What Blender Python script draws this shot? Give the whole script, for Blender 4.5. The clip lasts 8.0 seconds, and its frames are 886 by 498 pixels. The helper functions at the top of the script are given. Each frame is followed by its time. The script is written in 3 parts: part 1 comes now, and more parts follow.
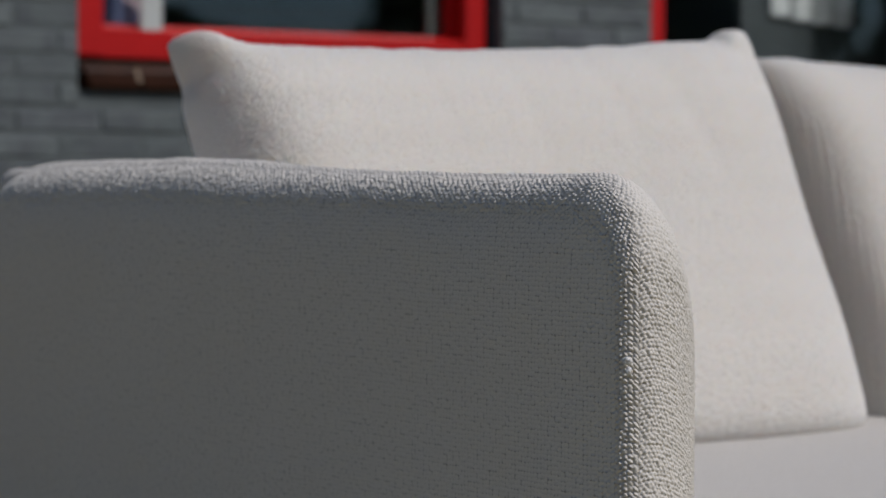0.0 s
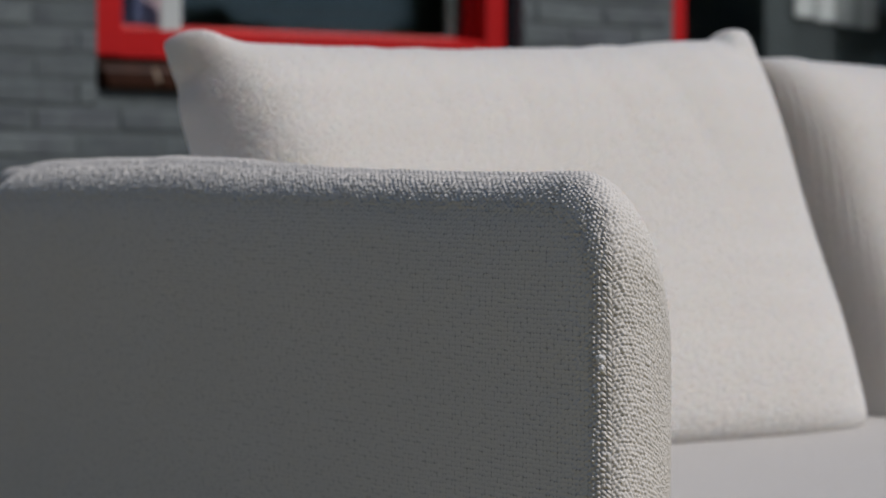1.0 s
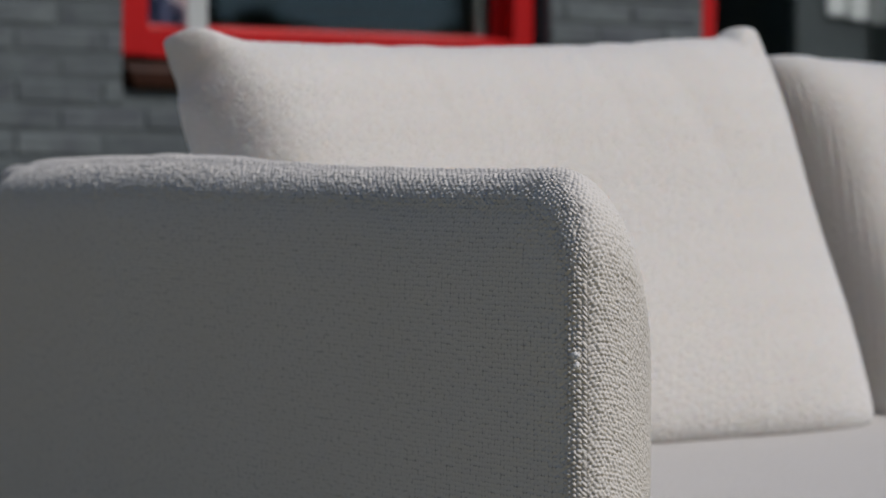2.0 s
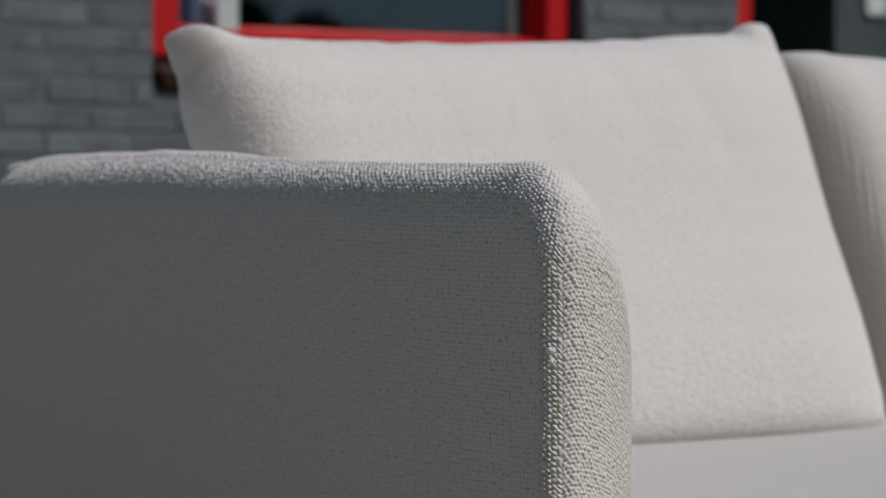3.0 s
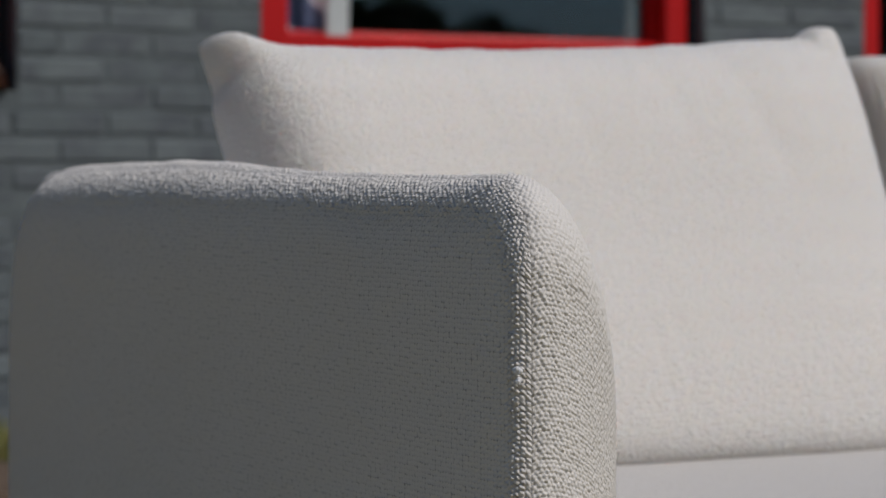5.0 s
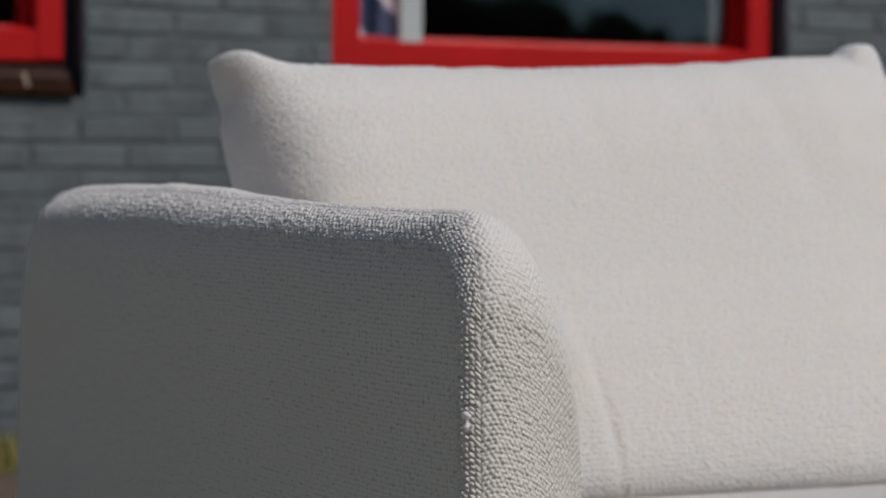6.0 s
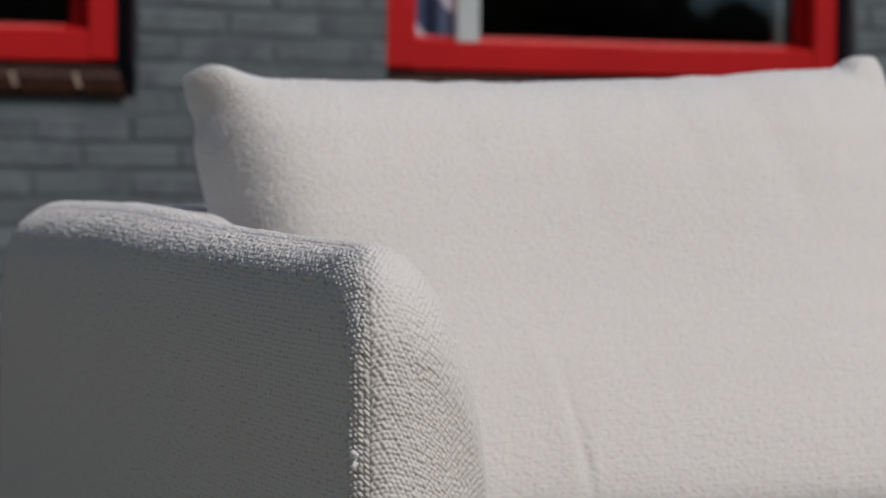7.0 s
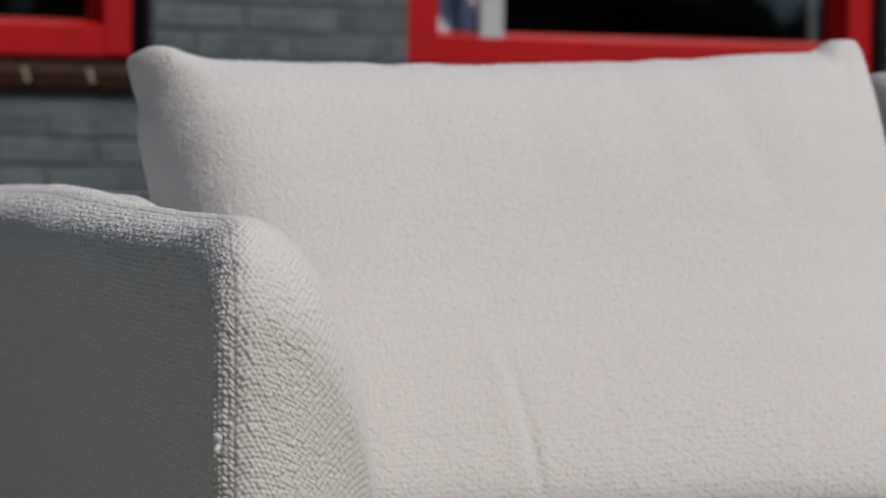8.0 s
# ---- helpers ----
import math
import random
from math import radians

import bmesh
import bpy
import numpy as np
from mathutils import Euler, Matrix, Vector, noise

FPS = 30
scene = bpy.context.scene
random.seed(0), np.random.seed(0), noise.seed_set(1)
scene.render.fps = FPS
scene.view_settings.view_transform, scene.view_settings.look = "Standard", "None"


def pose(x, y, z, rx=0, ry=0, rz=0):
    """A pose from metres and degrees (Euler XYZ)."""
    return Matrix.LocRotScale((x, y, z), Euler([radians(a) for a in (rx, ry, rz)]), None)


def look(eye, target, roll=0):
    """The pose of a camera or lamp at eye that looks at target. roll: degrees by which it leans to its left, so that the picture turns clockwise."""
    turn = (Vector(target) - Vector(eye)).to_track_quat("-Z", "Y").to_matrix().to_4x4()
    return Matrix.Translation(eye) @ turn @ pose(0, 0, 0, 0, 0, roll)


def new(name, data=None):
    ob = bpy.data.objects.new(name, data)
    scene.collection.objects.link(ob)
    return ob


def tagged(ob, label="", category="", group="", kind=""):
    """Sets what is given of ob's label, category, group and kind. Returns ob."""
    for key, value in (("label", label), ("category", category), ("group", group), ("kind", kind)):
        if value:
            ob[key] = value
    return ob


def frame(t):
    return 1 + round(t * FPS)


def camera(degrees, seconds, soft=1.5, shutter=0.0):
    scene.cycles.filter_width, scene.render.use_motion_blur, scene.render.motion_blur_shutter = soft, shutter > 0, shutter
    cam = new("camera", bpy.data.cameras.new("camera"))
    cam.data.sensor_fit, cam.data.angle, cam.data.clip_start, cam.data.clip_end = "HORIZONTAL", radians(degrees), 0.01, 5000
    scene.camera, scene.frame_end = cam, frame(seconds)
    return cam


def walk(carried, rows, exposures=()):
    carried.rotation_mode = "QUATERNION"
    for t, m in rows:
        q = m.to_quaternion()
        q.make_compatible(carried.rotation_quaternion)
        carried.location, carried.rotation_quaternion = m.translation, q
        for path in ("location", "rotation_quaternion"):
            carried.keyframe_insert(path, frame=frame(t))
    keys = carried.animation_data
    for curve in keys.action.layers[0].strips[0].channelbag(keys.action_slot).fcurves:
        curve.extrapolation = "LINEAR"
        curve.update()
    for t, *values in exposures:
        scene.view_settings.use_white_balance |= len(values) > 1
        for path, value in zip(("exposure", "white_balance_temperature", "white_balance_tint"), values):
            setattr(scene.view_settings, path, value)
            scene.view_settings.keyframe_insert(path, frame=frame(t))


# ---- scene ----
cam = camera(20.0, 8.0, soft=1.5)
cam.data.dof.use_dof = True
cam.data.dof.focus_distance = 2.12
cam.data.dof.aperture_fstop = 7.0
PATH = [
    (0, (-2.717, -5.445, 0.638), (-1.577, -3.803, 0.582), 0.1),
    (0.5, (-2.702, -5.467, 0.638), (-1.573, -3.818, 0.581), 0.1),
    (1, (-2.672, -5.481, 0.635), (-1.559, -3.82, 0.58), 0.2),
    (1.5, (-2.644, -5.5, 0.634), (-1.549, -3.827, 0.579), 0.2),
    (3, (-2.543, -5.537, 0.624), (-1.506, -3.827, 0.572), 0.1),
    (3.5, (-2.5, -5.555, 0.62), (-1.492, -3.828, 0.57), 0.1),
    (4, (-2.458, -5.562, 0.619), (-1.479, -3.819, 0.57), 0.0),
    (4.5, (-2.414, -5.567, 0.624), (-1.466, -3.806, 0.574), 0.0),
    (6, (-2.188, -5.56, 0.667), (-1.375, -3.733, 0.612), 0.4),
    (6.5, (-2.097, -5.581, 0.693), (-1.334, -3.733, 0.63), 0.6),
    (7, (-1.999, -5.593, 0.706), (-1.285, -3.726, 0.638), 0.6),
    (7.5, (-1.908, -5.584, 0.697), (-1.23, -3.703, 0.632), 0.7),
    (8, (-1.814, -5.56, 0.677), (-1.168, -3.668, 0.617), 0.7),
]
walk(cam, [(t, look(e, g, r)) for t, e, g, r in PATH])

# ---- world, sun ----
SUN = Vector((0.35, -0.58, 0.735)).normalized()
world = bpy.data.worlds.new("world")
scene.world = world
world.use_nodes = True
wn = world.node_tree.nodes
sky = wn.new("ShaderNodeTexSky")
sky.sky_type = "NISHITA"
sky.sun_disc = False
sky.air_density, sky.dust_density, sky.ozone_density = 0.8, 0.05, 4.0
sky.sun_elevation = math.asin(SUN.z)
sky.sun_rotation = math.atan2(SUN.x, SUN.y)
world.node_tree.links.new(sky.outputs[0], wn["Background"].inputs[0])
wn["Background"].inputs[1].default_value = 0.06
sun_data = bpy.data.lights.new("sun", "SUN")
sun_data.energy, sun_data.angle, sun_data.color = 2.56, radians(0.55), (1.0, 0.956, 0.934)
sun = new("sun", sun_data)
sun.matrix_world = look(SUN * 20, (0, 0, 0))


# ---- materials ----
class Mat:
    """A small node-graph writer round one principled shader."""

    def __init__(self, name, rough=0.6, metal=0.0):
        self.m = bpy.data.materials.new(name)
        self.m.use_nodes = True
        self.t = self.m.node_tree
        self.b = self.t.nodes["Principled BSDF"]
        self.b.inputs["Roughness"].default_value = rough
        self.b.inputs["Metallic"].default_value = metal

    def n(self, kind, **vals):
        node = self.t.nodes.new("ShaderNode" + kind)
        for k, v in vals.items():
            if k == "blend":
                node.blend_type = v
            elif k == "op":
                node.operation = v
            elif k == "dims":
                node.voronoi_dimensions = v
        return node

    def put(self, node, key, val):
        if hasattr(val, "is_output"):
            self.t.links.new(val, node.inputs[key])
        else:
            node.inputs[key].default_value = val

    def coord(self, which="Object"):
        return self.n("TexCoord").outputs[which]

    def scale(self, vec, s):
        node = self.n("Mapping")
        self.put(node, "Vector", vec)
        node.inputs["Scale"].default_value = s
        return node.outputs[0]

    def noise(self, vec, scale, detail=3.0, rough=0.55, dist=0.0):
        node = self.n("TexNoise")
        self.put(node, "Vector", vec)
        self.put(node, "Scale", scale)
        self.put(node, "Detail", detail)
        self.put(node, "Roughness", rough)
        self.put(node, "Distortion", dist)
        return node.outputs["Fac"]

    def math(self, op, a, b=0.0, c=None):
        node = self.n("Math", op=op)
        self.put(node, 0, a)
        self.put(node, 1, b)
        if c is not None:
            self.put(node, 2, c)
        return node.outputs[0]

    def ramp(self, fac, stops):
        node = self.n("ValToRGB")
        self.put(node, "Fac", fac)
        el = node.color_ramp.elements
        while len(el) < len(stops):
            el.new(0.5)
        for e, (p, c) in zip(el, stops):
            e.position = p
            e.color = (*c, 1) if len(c) == 3 else c
        return node.outputs[0]

    def mix(self, fac, a, b, blend="MIX"):
        node = self.n("MixRGB", blend=blend)
        self.put(node, "Fac", fac)
        self.put(node, "Color1", a if hasattr(a, "is_output") else (*a, 1))
        self.put(node, "Color2", b if hasattr(b, "is_output") else (*b, 1))
        return node.outputs[0]

    def color(self, c):
        self.put(self.b, "Base Color", c if hasattr(c, "is_output") else (*c, 1))

    def rough(self, r):
        self.put(self.b, "Roughness", r)

    def bump(self, height, strength, dist, under=None):
        node = self.n("Bump")
        self.put(node, "Height", height)
        self.put(node, "Strength", strength)
        self.put(node, "Distance", dist)
        if under is not None:
            self.put(node, "Normal", under)
        self.put(self.b, "Normal", node.outputs[0])
        return node.outputs[0]


# the weave: rounded yarn knots in offset rows, uneven in place and size
PITCHED, ROW, BEAD = 0.0046, 0.0038, 0.0022


def weave_mat(name, col, relief, fuzz=0.0004, pucker=0.0008, modelled=False, pit_shade=0.22, through_light=0.0, gloss=0.15, sheen=0.25):
    """A chunky woven upholstery cloth: rounded yarn knots, with uneven yarn and soft fuzz. UV is in metres.
    modelled: the knots stand in the mesh already, so that only the fibre is left to the relief."""
    m = Mat(name, 1.0 - gloss)
    uv = m.coord("UV")
    cell = m.n("TexVoronoi", dims="2D")
    m.put(cell, "Vector", m.scale(uv, (1.0 / PITCHED, 0.9 / ROW, 1.0)))
    m.put(cell, "Scale", 1.0)
    m.put(cell, "Randomness", 0.36)
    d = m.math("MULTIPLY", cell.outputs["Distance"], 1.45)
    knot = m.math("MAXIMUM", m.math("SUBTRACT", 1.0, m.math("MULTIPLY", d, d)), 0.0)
    fine, mid, big = m.noise(uv, 1100.0, 3.0, 0.6), m.noise(uv, 240.0, 2.0), m.noise(uv, 5.0, 3.0, 0.5)
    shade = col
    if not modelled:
        # shade in the gaps between knots is put into the base colour
        shade = m.mix(m.ramp(knot, [(0.0, (0, 0, 0)), (0.36, (1, 1, 1))]), tuple(c * pit_shade for c in col), col)
    shade = m.mix(m.math("MULTIPLY", m.ramp(mid, [(0.3, (0, 0, 0)), (0.7, (1, 1, 1))]), 0.3), shade, tuple(c * 0.82 for c in col))
    shade = m.mix(m.math("MULTIPLY", m.ramp(big, [(0.35, (0, 0, 0)), (0.7, (1, 1, 1))]), 0.25), shade, (col[0] * 0.9, col[1] * 0.89, col[2] * 0.86))
    m.color(shade)
    soft = m.bump(m.math("ADD", m.noise(uv, 28.0, 2.0, 0.5, 0.6), m.math("MULTIPLY", m.noise(uv, 105.0, 2.0), 0.55)), 1.0, pucker)
    if not modelled:
        soft = m.bump(knot, 1.0, relief, soft)
    m.bump(m.math("ADD", fine, m.math("MULTIPLY", mid, 0.6)), 1.0, fuzz, soft)
    if through_light:
        m.put(m.b, "Subsurface Weight", through_light)
        m.put(m.b, "Subsurface Radius", (1.0, 0.75, 0.55))
        m.put(m.b, "Subsurface Scale", 0.13)
    m.put(m.b, "Sheen Weight", sheen)
    m.put(m.b, "Sheen Roughness", 0.5)
    m.put(m.b, "Specular IOR Level", gloss)
    return m.m


def grain_mat_plain(name, col):
    m = Mat(name, 0.95)
    f = m.noise(m.coord(), 700.0, 2.0)
    m.color(m.mix(f, tuple(c * 0.8 for c in col), col))
    return m.m


CLOTH = (0.70, 0.666, 0.618)
RELIEF = 0.0027
boucle = weave_mat("woven_cream_upholstery", CLOTH, 0.0009, pit_shade=0.42, sheen=0.0)
yarn_m = weave_mat("knotted_cream_yarn", CLOTH, RELIEF, modelled=True, gloss=0.3, sheen=0.0)
lint_m = grain_mat_plain("white_lint", (0.75, 0.74, 0.72))
soft_cloth = weave_mat("woven_cream_cushion_cloth", (0.742, 0.702, 0.645), 0.0009, 0.0003, 0.0006, pit_shade=0.80, through_light=0.38, sheen=0.6)

seat_cloth = weave_mat("ribbed_cream_seat_cloth", (0.70, 0.666, 0.618), 0.0016, pit_shade=0.62)


def brick_mat():
    m = Mat("dark_grey_painted_brick", 0.72)
    info = m.n("ObjectInfo")
    c = m.coord("Object")
    shift = m.n("VectorMath", op="ADD")
    m.put(shift, 0, c)
    off = m.n("CombineXYZ")
    m.put(off, 0, m.math("MULTIPLY", info.outputs["Random"], 37.0))
    m.put(off, 1, m.math("MULTIPLY", info.outputs["Random"], 91.0))
    m.put(shift, 1, off.outputs[0])
    v = shift.outputs[0]
    base = m.ramp(info.outputs["Random"], [(0.0, (0.088, 0.106, 0.108)), (0.35, (0.115, 0.135, 0.137)), (0.7, (0.134, 0.157, 0.157)), (1.0, (0.104, 0.118, 0.129))])
    blot = m.noise(v, 11.0, 4.0, 0.6, 0.4)
    streak = m.noise(m.scale(v, (8, 8, 60)), 1.0, 3.0, 0.6)
    col = m.mix(m.ramp(blot, [(0.4, (0, 0, 0)), (0.66, (0.75, 0.75, 0.75))]), base, (0.055, 0.06, 0.072))
    col = m.mix(m.ramp(streak, [(0.45, (0, 0, 0)), (0.75, (0.35, 0.35, 0.35))]), col, (0.17, 0.19, 0.188))
    m.color(col)
    g = m.noise(v, 140.0, 4.0, 0.65)
    m.bump(m.math("ADD", m.math("MULTIPLY", g, 0.5), streak), 0.6, 0.004)
    return m.m


brick_m = brick_mat()


def grain_mat(name, dark, light, scale, rough=0.85, relief=0.003, strength=0.6):
    m = Mat(name, rough)
    c = m.coord("Object")
    a, b = m.noise(c, scale, 4.0, 0.6, 0.3), m.noise(c, scale * 9, 4.0, 0.6)
    f = m.math("ADD", m.math("MULTIPLY", a, 0.6), m.math("MULTIPLY", b, 0.4))
    m.color(m.ramp(f, [(0.32, dark), (0.68, light)]))
    m.bump(b, strength, relief)
    return m.m


mortar_m = grain_mat("dark_mortar", (0.070, 0.081, 0.083), (0.13, 0.15, 0.152), 5.0, 0.95)
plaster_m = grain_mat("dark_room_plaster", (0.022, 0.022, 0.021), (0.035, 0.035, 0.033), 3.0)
ground_m = grain_mat("pinkish_brown_ground", (0.245, 0.208, 0.112), (0.35, 0.295, 0.16), 5.0, 0.95, 0.006)
soil_m = grain_mat("brown_soil", (0.07, 0.045, 0.03), (0.17, 0.12, 0.08), 14.0, 0.95, 0.01)
sill_m = grain_mat("dark_brown_glazed_sill_tile", (0.018, 0.007, 0.004), (0.050, 0.018, 0.009), 25.0, 0.5, 0.001, 0.3)
sill_m.node_tree.nodes["Principled BSDF"].inputs["Specular IOR Level"].default_value = 0.12
sill_joint_m = grain_mat("pale_tan_joint", (0.30, 0.22, 0.15), (0.45, 0.36, 0.27), 40.0)
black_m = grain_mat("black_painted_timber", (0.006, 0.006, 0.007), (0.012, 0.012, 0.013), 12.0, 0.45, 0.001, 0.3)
mullion_m = grain_mat("pale_grey_paint", (0.44, 0.46, 0.45), (0.54, 0.56, 0.54), 8.0, 0.5, 0.001, 0.2)
# darker copy of the pale grey, for a stile in shade
shaded_stile_m = grain_mat("shaded_grey_paint", (0.045, 0.048, 0.046), (0.06, 0.064, 0.06), 8.0, 0.6, 0.001, 0.2)
slats_m = grain_mat("pale_grey_slats", (0.58, 0.60, 0.59), (0.68, 0.69, 0.68), 6.0, 0.8, 0.001, 0.2)
slate_m = grain_mat("slate_grey_board", (0.030, 0.038, 0.040), (0.041, 0.051, 0.053), 4.0, 0.6, 0.001, 0.2)
bark_m = grain_mat("grey_brown_bark", (0.05, 0.04, 0.03), (0.14, 0.11, 0.08), 12.0, 0.95, 0.02)


def red_mat():
    m = Mat("glossy_red_timber_paint", 0.45)
    c = m.coord("Object")
    big, fine = m.noise(c, 4.0, 3.0), m.noise(m.scale(c, (30, 30, 30)), 6.0, 3.0)
    col = m.ramp(big, [(0.3, (0.42, 0.004, 0.004)), (0.7, (0.52, 0.006, 0.006))])
    col = m.mix(m.ramp(fine, [(0.6, (0, 0, 0)), (0.8, (0.3, 0.3, 0.3))]), col, (0.30, 0.012, 0.012))
    m.color(col)
    m.rough(m.math("MULTIPLY_ADD", fine, 0.2, 0.36))
    m.put(m.b, "Specular IOR Level", 0.3)
    m.bump(fine, 0.15, 0.001)
    return m.m


red_m = red_mat()
glass = Mat("window_glass", 0.02)
glass.b.inputs["Base Color"].default_value = (0.80, 0.85, 0.86, 1)
glass.b.inputs["Transmission Weight"].default_value = 1.0
glass.b.inputs["IOR"].default_value = 1.5
glass_m = glass.m


def leaf_mat(name, dark, light):
    m = Mat(name, 0.6)
    f = m.n("NewGeometry").outputs["Random Per Island"]
    m.color(m.ramp(f, [(0.0, dark), (1.0, light)]))
    return m.m


leaf_m = leaf_mat("dark_green_leaves", (0.025, 0.045, 0.015), (0.07, 0.11, 0.035))
grass_m = leaf_mat("yellowing_grass", (0.09, 0.13, 0.02), (0.34, 0.27, 0.09))


def navy_mat():
    m = Mat("navy_striped_cloth", 0.9)
    uv = m.coord("UV")
    sep = m.n("SeparateXYZ")
    m.put(sep, 0, uv)
    d = m.math("ADD", sep.outputs[1], m.math("MULTIPLY", sep.outputs[0], 0.7))
    w = m.math("FRACT", m.math("MULTIPLY", d, 6.5))
    f = m.noise(uv, 300.0, 2.0)
    navy = m.mix(f, (0.02, 0.03, 0.07), (0.035, 0.05, 0.11))
    # pale slanting stripes put the pane's reflection into the cloth colour
    m.color(m.mix(m.ramp(w, [(0.72, (0, 0, 0)), (0.76, (1, 1, 1))]), navy, (0.5, 0.42, 0.45)))
    return m.m


navy_m = navy_mat()


# ---- building helpers ----
def mesh_ob(name, bm, mat, parent=None, label="", smooth=True):
    me = bpy.data.meshes.new(name)
    bm.to_mesh(me)
    bm.free()
    if smooth:
        me.shade_smooth()
    if mat:
        me.materials.append(mat)
    ob = new(name, me)
    if parent is not None:
        ob.parent = parent
    if label:
        tagged(ob, label)
    return ob


def part(name, bm, mat, parent, label="", smooth=True):
    return mesh_ob(name, bm, mat, parent, label, smooth)


def empty(name, m=None):
    ob = new(name)
    ob.empty_display_size = 0.1
    if m is not None:
        ob.matrix_world = m
    return ob


def box(bm, x0, x1, y0, y1, z0, z1, bevel=0.0, segments=2):
    made = bmesh.ops.create_cube(bm, size=1.0)
    bmesh.ops.scale(bm, vec=(x1 - x0, y1 - y0, z1 - z0), verts=made["verts"])
    bmesh.ops.translate(bm, vec=((x0 + x1) / 2, (y0 + y1) / 2, (z0 + z1) / 2), verts=made["verts"])
    if bevel:
        edges = list({e for v in made["verts"] for e in v.link_edges})
        bmesh.ops.bevel(bm, geom=edges, offset=bevel, segments=segments, profile=0.5, affect="EDGES")


def box_bm(*a, **k):
    bm = bmesh.new()
    box(bm, *a, **k)
    return bm


def prism(points, x0, x1):
    """A bar along x whose section is the given (y, z) outline."""
    bm = bmesh.new()
    a = [bm.verts.new((x0, y, z)) for y, z in points]
    b = [bm.verts.new((x1, y, z)) for y, z in points]
    k = len(points)
    for i in range(k):
        bm.faces.new((a[i], a[(i + 1) % k], b[(i + 1) % k], b[i]))
    bm.faces.new(a[::-1])
    bm.faces.new(b)
    bmesh.ops.recalc_face_normals(bm, faces=bm.faces[:])
    return bm


def grid_mesh(name, pts, uvs, mat, parent, label=""):
    """A smooth sheet from an (n, m, 3) array of places and an (n, m, 2) array of cloth coordinates."""
    n, k = pts.shape[:2]
    idx = np.arange(n * k).reshape(n, k)
    quads = np.stack([idx[:-1, :-1], idx[1:, :-1], idx[1:, 1:], idx[:-1, 1:]], -1).reshape(-1, 4)
    me = bpy.data.meshes.new(name)
    me.vertices.add(n * k)
    me.vertices.foreach_set("co", pts.astype(np.float32).ravel())
    me.loops.add(quads.size)
    me.loops.foreach_set("vertex_index", quads.astype(np.int32).ravel())
    me.polygons.add(len(quads))
    me.polygons.foreach_set("loop_start", np.arange(0, quads.size, 4, dtype=np.int32))
    me.update(calc_edges=True)
    lay = me.uv_layers.new(name="cloth")
    lay.data.foreach_set("uv", uvs.reshape(-1, 2)[quads.ravel()].astype(np.float32).ravel())
    me.materials.append(mat)
    me.shade_smooth()
    me.validate()
    ob = new(name, me)
    ob.parent = parent
    if label:
        tagged(ob, label)
    return ob


def knots(u, v):
    """Height, 0 to about 1, of rounded yarn knots in offset rows over cloth coordinates in metres."""
    b = v / ROW
    row = np.floor(b)
    best = np.zeros_like(u)
    for dj in (-1, 0, 1):
        j = row + dj
        a = u / PITCHED + 0.5 * np.mod(j, 2)
        col = np.floor(a)
        for di in (-1, 0, 1):
            i = col + di
            h = np.mod(np.sin(i * 12.99 + j * 78.23 + 0.7) * 4375.8, 1.0)
            g = np.mod(h * 37.3, 1.0)
            w = np.mod(h * 911.7, 1.0)
            x, y = (a - i - 0.36 - 0.28 * h) * PITCHED, (b - j - 0.32 - 0.36 * g) * ROW
            best = np.maximum(best, (0.70 + 0.42 * w) * np.clip(1 - (x * x + y * y) / (BEAD * (0.86 + 0.24 * g)) ** 2, 0, 1) ** 0.55)
    return best


def raised(pts, height):
    """The sheet pushed out along its normals."""
    du, dv = np.gradient(pts, axis=0), np.gradient(pts, axis=1)
    nrm = np.cross(du, dv)
    nrm /= np.linalg.norm(nrm, axis=-1, keepdims=True) + 1e-12
    return pts + nrm * height[..., None]


# ---- ground ----
bm = bmesh.new()
bmesh.ops.create_grid(bm, x_segments=2, y_segments=2, size=900)
ground = mesh_ob("ground", bm, ground_m, smooth=False)
tagged(ground, "dusty pinkish brown ground in sun", "ground", kind="structure")
bm = box_bm(-6, 9, -0.75, -0.10, -0.05, 0.03, bevel=0.02)
tagged(mesh_ob("soil_bed", bm, soil_m), "brown soil strip along the brick wall", "soil", kind="structure")


def grass_patch(x0, x1, y0, y1, count):
    rnd = random.Random(5)
    vs, fs = [], []
    for _ in range(count):
        x, y = rnd.uniform(x0, x1), rnd.uniform(y0, y1)
        h, w, a = rnd.uniform(0.03, 0.11), rnd.uniform(0.002, 0.005), rnd.uniform(0, 6.28)
        lx, ly = rnd.gauss(0, 0.03), rnd.gauss(0, 0.03)
        dx, dy = w * math.cos(a), w * math.sin(a)
        b = len(vs)
        vs += [(x - dx, y - dy, 0.02), (x + dx, y + dy, 0.02), (x + lx * 0.4 + dx * 0.7, y + ly * 0.4 + dy * 0.7, 0.02 + h * 0.6),
               (x + lx * 0.4 - dx * 0.7, y + ly * 0.4 - dy * 0.7, 0.02 + h * 0.6), (x + lx, y + ly, 0.02 + h)]
        fs += [(b, b + 1, b + 2, b + 3), (b + 3, b + 2, b + 4)]
    me = bpy.data.meshes.new("grass")
    me.from_pydata(vs, [], fs)
    me.materials.append(grass_m)
    return tagged(new("grass", me), "yellowing green grass at the foot of the wall", "grass", kind="stuff")


grass_patch(-2.2, 0.6, -0.27, -0.06, 4000)

# ---- brick wall ----
FACE, BACK, TOP = -0.046, 0.24, 2.9
COURSE, PITCH = 0.0615, 0.2235
OPEN = [(-1.91, -0.622, 0.848, 2.25), (-0.022, 1.222, 0.848, 2.25), (1.735, 2.93, 0.0, 2.25)]


